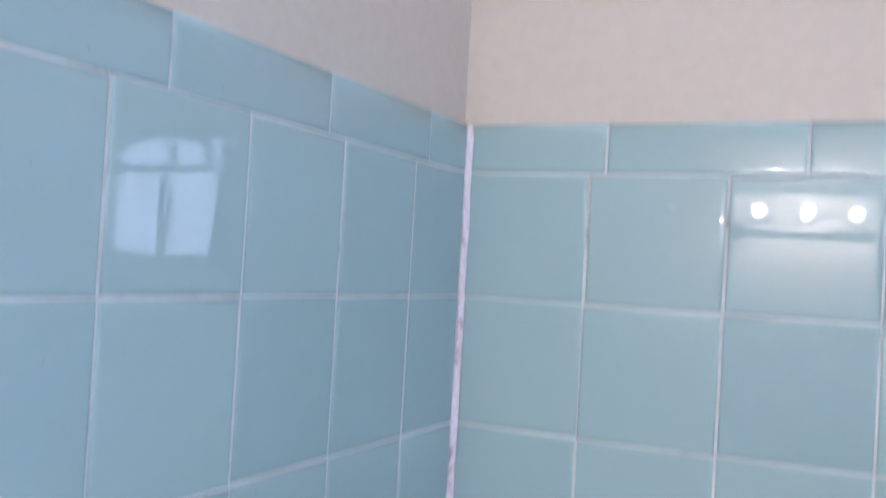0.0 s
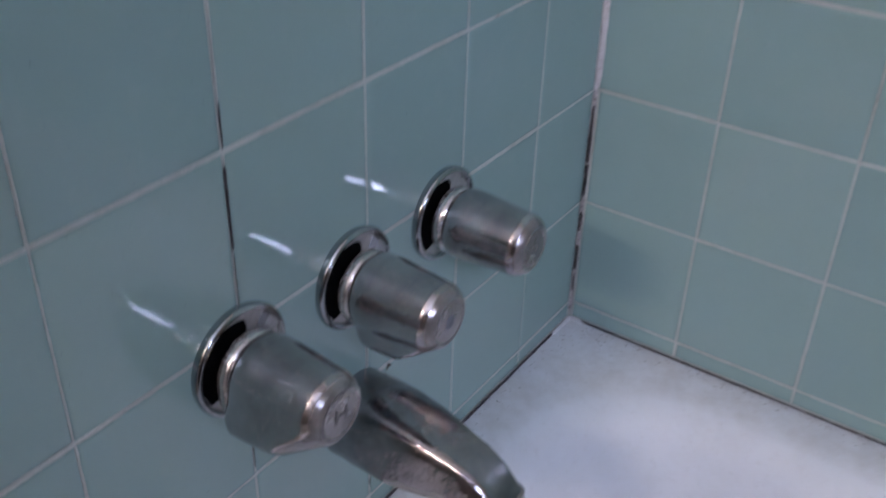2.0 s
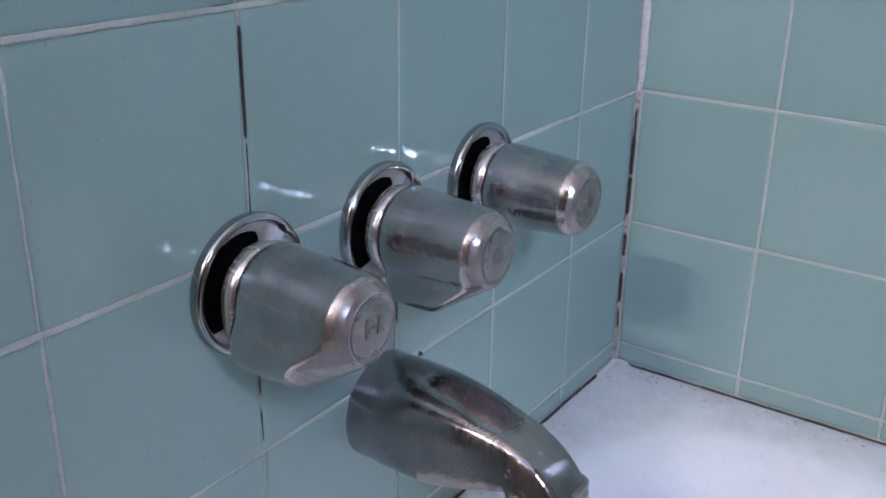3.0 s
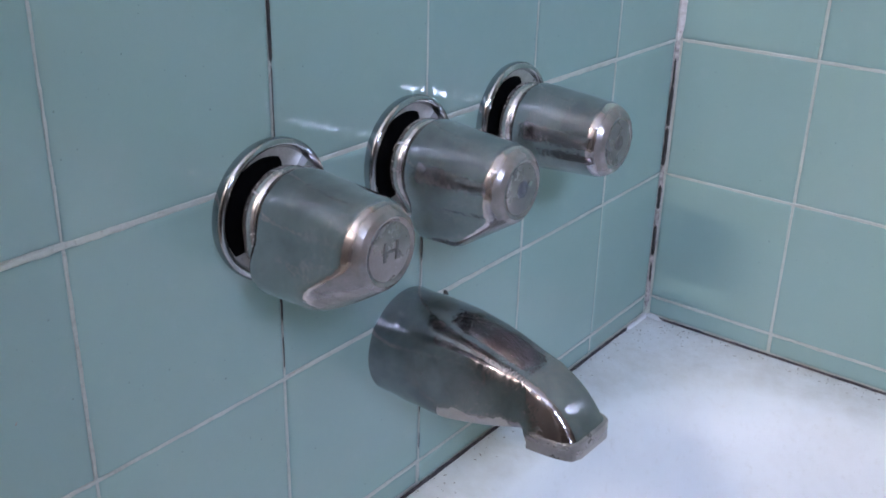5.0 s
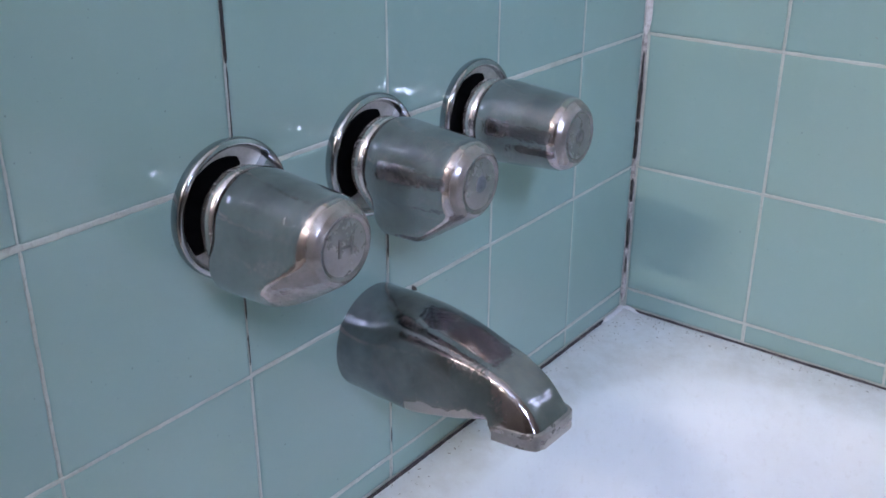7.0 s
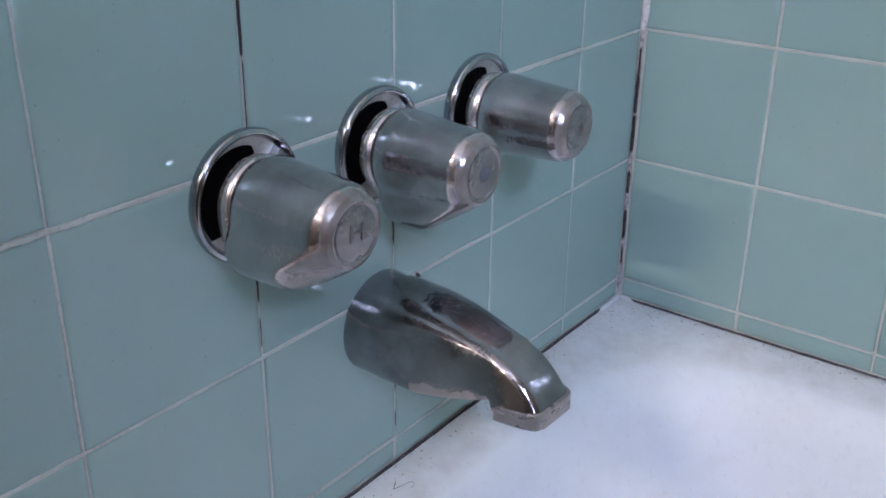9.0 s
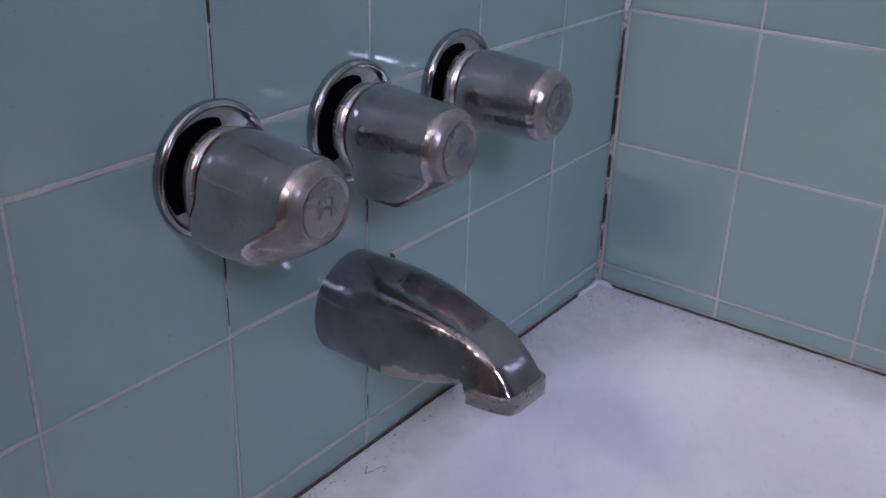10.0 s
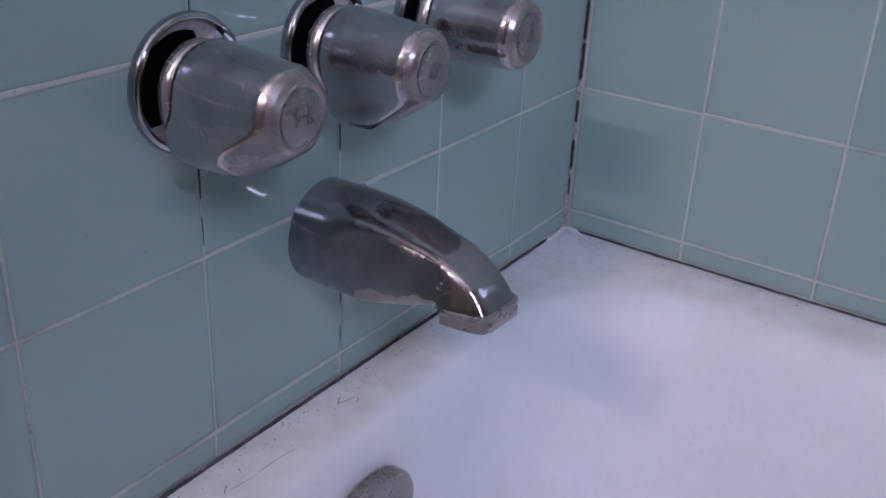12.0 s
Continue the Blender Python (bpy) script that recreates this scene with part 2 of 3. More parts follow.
def make_scale_material():
    """Hard-water crust on metal."""
    m, n, l, b = material("limescaled_chrome")
    a = tex_noise(n, l, 120.0, 6.0, 0.75)
    k = ramp(n, l, a.outputs[0], [(0.36, grey(0.15)), (0.62, grey(1.0))])
    l.new(ramp(n, l, a.outputs[0], [(0.3, (0.36, 0.34, 0.33)), (0.7, (0.55, 0.51, 0.50))]).outputs[0], b.inputs["Base Color"])
    inv = n.new("ShaderNodeMath")
    inv.operation = "SUBTRACT"
    inv.inputs[0].default_value = 1.0
    l.new(k.outputs[0], inv.inputs[1])
    l.new(inv.outputs[0], b.inputs["Metallic"])
    l.new(ramp(n, l, a.outputs[0], [(0.3, grey(0.22)), (0.7, grey(0.55))]).outputs[0], b.inputs["Roughness"])
    bump(n, l, a.outputs[0], b, 0.4, 0.0005)
    return m


def make_plain(name, col, rough, scale=40.0, spread=0.12, bump_d=0.0005):
    m, n, l, b = material(name)
    a = world_noise(n, l, scale, 5.0, 0.65)
    lo = tuple(c * (1 - spread) for c in col)
    hi = tuple(min(1.0, c * (1 + spread)) for c in col)
    l.new(ramp(n, l, a.outputs[0], [(0.35, lo), (0.65, hi)]).outputs[0], b.inputs["Base Color"])
    b.inputs["Roughness"].default_value = rough
    if bump_d:
        bump(n, l, a.outputs[0], b, 0.3, bump_d)
    return m


def make_glow(name, col, strength):
    m, n, l, b = material(name)
    b.inputs["Base Color"].default_value = (0.8, 0.8, 0.8, 1)
    b.inputs["Emission Color"].default_value = (*col, 1)
    b.inputs["Emission Strength"].default_value = strength
    return m


TILE = make_tile_material()
GROUT = make_grout_material()
CAULK = make_caulk_material()
OLD_CAULK = make_plain("aged_caulk", (0.40, 0.36, 0.36), 0.7, 260.0, 0.45, 0.0006)
MOULD = make_mould_material()
BEAD = make_bead_material()
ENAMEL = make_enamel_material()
CHROME_CLEAN = make_chrome_material("bright_chrome", 0.25)
CHROME_WORN = make_chrome_material("dulled_chrome", 0.16, 0.05, (0.60, 0.55, 0.57), 30.0, 0.98)
add_flecks(CHROME_WORN, 0.35, (0.50, 0.47, 0.48), 0.55)
add_front_tone(CHROME_WORN)
FILM = add_flecks(make_chrome_material("filmed_chrome", 0.6, 0.22, (0.34, 0.31, 0.31), 60.0, 0.66), 0.4, (0.46, 0.42, 0.42))
COLLAR = add_flecks(make_chrome_material("crusted_chrome", 0.5, 0.18, (0.66, 0.62, 0.63), 80.0, 0.9), 0.8, (0.60, 0.56, 0.56))
SPOUT = make_spout_material()
add_flecks(SPOUT, 0.35, (0.40, 0.38, 0.38))
SCALE = make_scale_material()
# shade behind the knobs as a near-black colour, almost without specular
GAP_BLACK = make_plain("gap_shade_black", (0.0025, 0.0025, 0.003), 1.0, 200.0, 0.3, 0.0)
GAP_BLACK.node_tree.nodes["Principled BSDF"].inputs["Specular IOR Level"].default_value = 0.05
ROOM_PAINT = make_plain("taupe_wall_paint", (0.32, 0.285, 0.27), 0.6, 120.0, 0.06, 0.0004)
PAINT = make_plain("cream_wall_paint", (0.54, 0.485, 0.395), 0.6, 90.0, 0.03, 0.0004)
# dark so the added light-blocking wall throws little light back
BLOCKER_PAINT = make_plain("dark_brown_blocker_paint", (0.06, 0.052, 0.048), 0.6, 120.0, 0.06, 0.0004)
VANITY_PAINT = make_plain("pale_wall_paint", (0.36, 0.34, 0.33), 0.6, 120.0, 0.05, 0.0004)
CEILING_PAINT = make_plain("white_ceiling_paint", (0.78, 0.76, 0.74), 0.7, 120.0, 0.04, 0.0004)
FLOOR_VINYL = make_plain("grey_floor_vinyl", (0.32, 0.30, 0.28), 0.45, 20.0, 0.2, 0.0003)
WHITE_WOOD = make_plain("white_gloss_paint", (0.75, 0.75, 0.74), 0.35, 60.0, 0.04, 0.0002)
INK = make_plain("faded_grey_ink", (0.12, 0.105, 0.11), 0.5, 200.0, 0.2, 0.0)
DARK_INK = make_plain("dark_blue_ink", (0.13, 0.13, 0.165), 0.5, 200.0, 0.2, 0.0)
HAIR = make_plain("dark_hair", (0.03, 0.022, 0.018), 0.5, 200.0, 0.2, 0.0)
BULB = make_glow("bulb_glow", (1.0, 0.91, 0.80), BULB_GLOW)
DAYLIGHT = make_glow("daylight_pane", (0.54, 0.695, 1.0), WINDOW_GLOW)


# ---- building helpers ----
def part(name, bm, mat, parent=None, label="", smooth=True):
    me = bpy.data.meshes.new(name)
    bm.normal_update()
    bm.to_mesh(me)
    bm.free()
    me.materials.append(mat)
    if smooth:
        me.shade_smooth()
        me.set_sharp_from_angle(angle=radians(38))
    ob = new(name, me)
    if parent is not None:
        ob.parent = parent
    if label:
        tagged(ob, label)
    return ob


def box_bm(x0, x1, y0, y1, z0, z1, bevel=0.0, seg=2):
    bm = bmesh.new()
    m = Matrix.Translation(((x0 + x1) / 2, (y0 + y1) / 2, (z0 + z1) / 2)) @ Matrix.Diagonal((x1 - x0, y1 - y0, z1 - z0, 1))
    bmesh.ops.create_cube(bm, size=1, matrix=m)
    if bevel:
        bmesh.ops.bevel(bm, geom=bm.edges[:], offset=bevel, segments=seg, profile=0.5, affect="EDGES")
    return bm


def rings_bm(rings, cap_start=True, cap_end=True):
    """Joins closed rings of equal length with quads."""
    bm = bmesh.new()
    rows = [[bm.verts.new(p) for p in ring] for ring in rings]
    k = len(rows[0])
    for a, b in zip(rows, rows[1:]):
        for i in range(k):
            bm.faces.new((a[i], a[(i + 1) % k], b[(i + 1) % k], b[i]))
    if cap_start:
        bm.faces.new(rows[0][::-1])
    if cap_end:
        bm.faces.new(rows[-1])
    bmesh.ops.recalc_face_normals(bm, faces=bm.faces[:])
    return bm


def lathe_bm(profile, n=64, radius=None):
    """Turns (x, r) points round the x axis. radius(angle, x, r) may change r."""
    rings = []
    for row in profile:
        x, r = row[0], row[1]
        ring = []
        for i in range(n):
            a = 2 * math.pi * i / n
            rr = radius(a, row) if radius else r
            ring.append((x, rr * math.cos(a), rr * math.sin(a)))
        rings.append(ring)
    return rings_bm(rings)


def empty(name, m, label, category, group="", kind=""):
    ob = new(name)
    ob.empty_display_size = 0.05
    ob.matrix_world = m
    return tagged(ob, label, category, group, kind)


# ---- room shell ----
WALL_TOP = 2.02
FLOOR_Z = -0.40
ROOM_Y = -2.15
ROOM_X = 1.62
SIDE_X = -0.75
WING_Y = -0.86
TILE_TOP = 1.3705

tub_wall = part("wall_faucet", box_bm(-0.12, -0.0085, WING_Y, 0.0085, FLOOR_Z, WALL_TOP), PAINT, smooth=False)
tagged(tub_wall, "cream painted wall above glazed aqua tiles at the tub's faucet end", "wall", kind="structure")
back_wall = part("wall_back", box_bm(-0.12, ROOM_X + 0.1, 0.0085, 0.12, FLOOR_Z, WALL_TOP), PAINT, smooth=False)
tagged(back_wall, "cream painted wall above glazed aqua tiles beside the tub", "wall", kind="structure")
tagged(part("wall_side", box_bm(SIDE_X - 0.1, SIDE_X, ROOM_Y, 0.12, FLOOR_Z, WALL_TOP), ROOM_PAINT, smooth=False), "plain taupe painted bathroom wall", "wall", kind="structure")
tagged(part("wall_closing", box_bm(SIDE_X, -0.12, 0.0085, 0.12, FLOOR_Z, WALL_TOP), PAINT, smooth=False), "plain cream painted wall behind the faucet wall", "wall", kind="structure")
tagged(part("wall_vanity", box_bm(SIDE_X - 0.1, ROOM_X + 0.1, ROOM_Y - 0.1, ROOM_Y, FLOOR_Z, WALL_TOP), VANITY_PAINT, smooth=False), "plain pale painted wall behind the vanity lamp", "wall", kind="structure")
tagged(part("floor", box_bm(SIDE_X - 0.1, ROOM_X + 0.1, ROOM_Y - 0.1, 0.12, FLOOR_Z - 0.1, FLOOR_Z), FLOOR_VINYL, smooth=False), "plain grey bathroom floor", "floor", kind="structure")
tagged(part("ceiling", box_bm(SIDE_X - 0.1, ROOM_X + 0.1, ROOM_Y - 0.1, 0.12, WALL_TOP, WALL_TOP + 0.1), CEILING_PAINT, smooth=False), "plain white painted bathroom ceiling", "ceiling", kind="structure")

# unseen, added to keep window light off the left of the faucet wall
tagged(part("wall_blocker", box_bm(0.78, 0.86, ROOM_Y, -1.02, FLOOR_Z, 1.15), BLOCKER_PAINT, smooth=False), "unseen dark brown half-height wall added to block window light", "wall", kind="structure")

# end wall with the window opening
WY0, WY1, WZ0, WZ1 = -1.80, -1.28, 1.20, 1.64
end_bm = bmesh.new()
for y0, y1, z0, z1 in ((ROOM_Y, WY0, FLOOR_Z, WALL_TOP), (WY1, 0.0085, FLOOR_Z, WALL_TOP), (WY0, WY1, FLOOR_Z, WZ0), (WY0, WY1, WZ1, WALL_TOP)):
    m = Matrix.Translation((ROOM_X + 0.05, (y0 + y1) / 2, (z0 + z1) / 2)) @ Matrix.Diagonal((0.1, y1 - y0, z1 - z0, 1))
    bmesh.ops.create_cube(end_bm, size=1, matrix=m)
tagged(part("wall_end", end_bm, ROOM_PAINT, smooth=False), "plain taupe painted wall with a small window", "wall", kind="structure")
window = empty("window_1", pose(ROOM_X, (WY0 + WY1) / 2, WZ0), "small white framed window with daylight behind frosted panes", "window", kind="structure")


def local(bm, ob):
    bmesh.ops.transform(bm, matrix=ob.matrix_world.inverted(), verts=bm.verts[:])
    return bm


fw = 0.03
mid_y = (WY0 + WY1) / 2
for y0, y1, z0, z1 in ((WY0, WY0 + fw, WZ0, WZ1), (WY1 - fw, WY1, WZ0, WZ1), (WY0 + fw, WY1 - fw, WZ0, WZ0 + fw), (WY0 + fw, WY1 - fw, WZ1 - fw, WZ1), (mid_y - 0.012, mid_y + 0.012, WZ0 + fw, WZ1 - fw)):
    part("window_frame", local(box_bm(ROOM_X + 0.01, ROOM_X + 0.06, y0, y1, z0, z1, 0.004), window), WHITE_WOOD, window)
for y0, y1 in ((WY0 + fw, mid_y - 0.012), (mid_y + 0.012, WY1 - fw)):
    part("pane", local(box_bm(ROOM_X + 0.03, ROOM_X + 0.036, y0, y1, WZ0 + fw, WZ1 - fw), window), DAYLIGHT, window, smooth=False)

# ---- vanity lamp ----
lamp = empty("vanity_lamp", pose(0.095, ROOM_Y, 1.44), "white vanity light bar with small lit bulbs on the wall", "wall lamp")
part("backplate", box_bm(-0.22, 0.22, 0.0, 0.025, -0.055, 0.055, 0.008), WHITE_WOOD, lamp)
for i in range(3):
    x = -0.124 + 0.124 * i
    bm = bmesh.new()
    bmesh.ops.create_cone(bm, cap_ends=True, segments=24, radius1=0.022, radius2=0.017, depth=0.03, matrix=Matrix.Translation((x, 0.04, 0)) @ Euler((-math.pi / 2, 0, 0)).to_matrix().to_4x4())
    part("socket", bm, CHROME_CLEAN, lamp)
    bm = bmesh.new()
    bmesh.ops.create_uvsphere(bm, u_segments=24, v_segments=16, radius=0.0115, matrix=Matrix.Translation((x, 0.074, 0)) @ Matrix.Diagonal((1, 1.1, 1, 1)))
    part("bulb", bm, BULB, lamp)


# ---- bathtub ----
TUB_X0, TUB_X1, TUB_Y0, TUB_Y1 = -0.002, 1.60, -0.745, 0.002


def tub_ring(x0, x1, y0, y1, r, z, corner=10, side=10):
    pts = []
    for cx, cy, a0, ex, ey in ((x1 - r, y1 - r, 0, 0, 0), (x0 + r, y1 - r, 90, 0, 0), (x0 + r, y0 + r, 180, 0, 0), (x1 - r, y0 + r, 270, 0, 0)):
        for i in range(corner + 1):
            a = radians(a0 + 90 * i / corner)
            pts.append((cx + r * math.cos(a), cy + r * math.sin(a)))
    out = []
    n = corner + 1
    for c in range(4):
        seg = pts[c * n:(c + 1) * n]
        nxt = pts[((c + 1) % 4) * n]
        out += seg
        for i in range(1, side):
            f = i / side
            out.append((seg[-1][0] * (1 - f) + nxt[0] * f, seg[-1][1] * (1 - f) + nxt[1] * f))
    return [(x, y, z) for x, y in out]


def build_tub():
    rings = []
    # z of the skirt and rim, then inset from each side and corner radius going down into the basin
    rings.append(tub_ring(TUB_X0, TUB_X1, TUB_Y0, TUB_Y1, 0.004, FLOOR_Z))
    rings.append(tub_ring(TUB_X0, TUB_X1, TUB_Y0, TUB_Y1, 0.004, -0.02))
    rings.append(tub_ring(TUB_X0, TUB_X1, TUB_Y0, TUB_Y1, 0.006, -0.0068))
    for f, b, z, r in ((0.006, 0.006, -0.0060, 0.012), (0.020, 0.020, -0.0066, 0.05), (0.034, 0.034, -0.0078, 0.09), (0.042, 0.044, -0.0105, 0.12),
                       (0.048, 0.053, -0.016, 0.13), (0.0525, 0.061, -0.026, 0.14), (0.056, 0.068, -0.042, 0.145), (0.060, 0.075, -0.075, 0.15),
                       (0.070, 0.086, -0.15, 0.15), (0.085, 0.102, -0.25, 0.15), (0.105, 0.122, -0.315, 0.15), (0.140, 0.155, -0.350, 0.14),
                       (0.190, 0.200, -0.362, 0.11), (0.29, 0.29, -0.366, 0.05)):
        rings.append(tub_ring(TUB_X0 + f, TUB_X1 - f * 1.4, TUB_Y0 + b * 0.8, TUB_Y1 - b, r, z))
    rings = [[(x, y, z - 0.0018) for x, y, z in ring] for ring in rings]
    tub = empty("bathtub", pose(0, 0, 0), "white enamel bathtub, scuffed along the tiled walls, its flat rim painted dimmer than the basin", "bathtub")
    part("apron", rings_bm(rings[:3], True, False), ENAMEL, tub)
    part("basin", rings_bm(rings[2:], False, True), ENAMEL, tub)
    return tub


bathtub = build_tub()


# ---- faucet ----
def knob_radius(a, row, wing=1.0):
    """Round tapered body with a flat wing below, both cut by one cone at the front."""
    x, r, k = row
    d = (a + math.pi / 2 + math.pi) % (2 * math.pi) - math.pi
    w = math.exp(-(abs(d) / 0.55) ** 3.2)
    body = r * (1 + k * wing * w * min(1.12, 1 / math.cos(min(abs(d), 0.7))))
    cone = 0.0176 + (0.0770 - x) * (0.74 - 0.07 * max(0.0, math.cos(d)) ** 2)
    # rounded meeting of body and cone
    soft = 0.0022
    near = max(0.0, soft - abs(body - cone)) / soft
    return min(body, cone) - near * near * soft / 4 if x < 0.0771 else r


HANDLE_PROFILE = [
    (0.0098, 0.0140, 0), (0.0098, 0.0214, 0.06), (0.0104, 0.0226, 0.10), (0.0118, 0.0234, 0.14), (0.0150, 0.0237, 0.18), (0.0172, 0.0232, 0.22), (0.0180, 0.0224, 0.28),
    (0.0186, 0.0227, 0.38), (0.0196, 0.0238, 0.45), (0.0215, 0.0245, 0.48), (0.0240, 0.0250, 0.50), (0.0290, 0.0249, 0.50)]
HANDLE_PROFILE += [(0.0300 + 0.0005 * i, 0.0249 - 0.0005 * i * 0.075, 0.50 + 0.0016 * min(i, 60)) for i in range(94)]
HANDLE_PROFILE += [
    (0.0771, 0.0166, 0), (0.0775, 0.0162, 0), (0.0779, 0.0157, 0), (0.0779, 0.0147, 0), (0.0776, 0.0143, 0), (0.0773, 0.0136, 0), (0.0773, 0.0005, 0)]


def build_handle(y, z, turn, gap, mark, wing=1.0):
    base = empty("faucet_handle", pose(0, y, z), "chrome tub faucet handle with a round flange on the tiled wall", "faucet handle", "three tub handles")
    flange = [(0.0, 0.0338), (0.002, 0.0345), (0.0040, 0.0346), (0.0054, 0.0341), (0.0063, 0.0332), (0.0066, 0.0322), (0.0063, 0.0312), (0.0054, 0.0305), (0.0042, 0.0301),
              (0.0034, 0.0296), (0.0034, 0.0170), (0.0030, 0.0160)]
    # the flange hangs a little off the stem's axis
    off = Matrix.Translation((0, 0.0027, -0.0006))

    def shifted(bm):
        bmesh.ops.transform(bm, matrix=off, verts=bm.verts[:])
        return bm

    plate = part("flange", shifted(lathe_bm(flange, 72)), CHROME_CLEAN, base, "round chrome escutcheon with a scaled dish")
    plate.data.materials.append(SCALE)
    for f in plate.data.polygons:
        if abs(f.normal.x) > 0.95 and 0.003 < f.center.x < 0.0036:
            f.material_index = 1
    # near-black crescent painted for the shaded gap behind the handle
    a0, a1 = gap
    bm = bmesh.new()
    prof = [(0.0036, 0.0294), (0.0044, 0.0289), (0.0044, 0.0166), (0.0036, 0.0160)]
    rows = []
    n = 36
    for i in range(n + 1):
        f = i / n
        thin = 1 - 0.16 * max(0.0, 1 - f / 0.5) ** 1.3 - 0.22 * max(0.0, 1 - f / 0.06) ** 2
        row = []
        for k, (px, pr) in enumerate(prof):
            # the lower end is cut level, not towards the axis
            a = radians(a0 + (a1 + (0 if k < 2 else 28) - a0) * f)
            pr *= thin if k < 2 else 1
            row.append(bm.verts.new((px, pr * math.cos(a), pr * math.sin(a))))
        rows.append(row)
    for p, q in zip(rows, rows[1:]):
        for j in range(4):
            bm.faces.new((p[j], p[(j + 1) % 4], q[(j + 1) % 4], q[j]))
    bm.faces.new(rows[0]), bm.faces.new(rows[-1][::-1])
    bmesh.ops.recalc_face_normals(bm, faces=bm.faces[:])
    part("gap_shade", shifted(bm), GAP_BLACK, base, "near-black crescent painted as the shaded gap behind the handle")
    # stem takes the same near-black, its shade put in the colour
    part("stem", lathe_bm([(0.002, 0.0150), (0.013, 0.0150)], 40), GAP_BLACK, base, "valve stem coloured near-black as shade behind the knob")
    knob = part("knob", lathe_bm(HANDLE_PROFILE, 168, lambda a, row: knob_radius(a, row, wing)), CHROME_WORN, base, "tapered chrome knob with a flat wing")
    knob.rotation_euler = (radians(turn), 0, 0)
    # the neck is crusted
    knob.data.materials.append(COLLAR)
    for f in knob.data.polygons:
        if f.center.x < 0.0178:
            f.material_index = 1
    # small stop tab on the flange
    rows = []
    for i in range(9):
        a = radians(24 + 24 * i / 8)
        rows.append([(px, pr * math.cos(a), pr * math.sin(a)) for px, pr in ((0.0030, 0.0210), (0.0078, 0.0210), (0.0084, 0.0280), (0.0082, 0.0315), (0.0070, 0.0330), (0.0030, 0.0332))])
    if mark != "dot_far":
        part("stop_tab", shifted(rings_bm(rows)), CHROME_CLEAN, base, "small dark chrome tab on the flange")
    bm = lathe_bm([(0.0772, 0.0132), (0.0776, 0.0132), (0.0779, 0.0124), (0.0780, 0.0004)], 48)
    part("index_button", bm, FILM, knob, "scaled index button")
    if mark == "H":
        cu = bpy.data.curves.new("letter", "FONT")
        cu.body = "H"
        cu.size = 0.0125
        cu.extrude = 0.0003
        cu.align_x, cu.align_y = "CENTER", "CENTER"
        tmp = new("letter", cu)
        me = bpy.data.meshes.new_from_object(tmp.evaluated_get(bpy.context.evaluated_depsgraph_get()))
        bpy.data.objects.remove(tmp)
        me.materials.append(INK)
        letter = new("letter", me)
        letter.parent = knob
        letter.matrix_basis = pose(0.0781, 0, 0, 90, 0, 90) @ pose(0, 0, 0, 0, 0, -turn - 4) @ Matrix.Diagonal((1.3, 1.0, 1.0, 1.0))
        tagged(letter, "worn letter H")
    else:
        bm = lathe_bm([(0.0778, 0.0044), (0.0783, 0.0044), (0.0784, 0.0024), (0.0781, 0.0020), (0.0781, 0.0002)], 28)
        part("mark", bm, INK if mark == "dot_far" else DARK_INK, knob, "worn dark mark")
    return base


build_handle(-0.4335, 0.2200, -40, (72, 213), "H", 0.9)
build_handle(-0.3335, 0.2205, -2, (70, 222), "dot", 1.18)
build_handle(-0.2350, 0.2215, 70, (72, 222), "dot_far")


def lerp(table, x):
    for (x0, v0), (x1, v1) in zip(table, table[1:]):
        if x <= x1:
            return v0 + (v1 - v0) * (x - x0) / (x1 - x0)
    return table[-1][1]


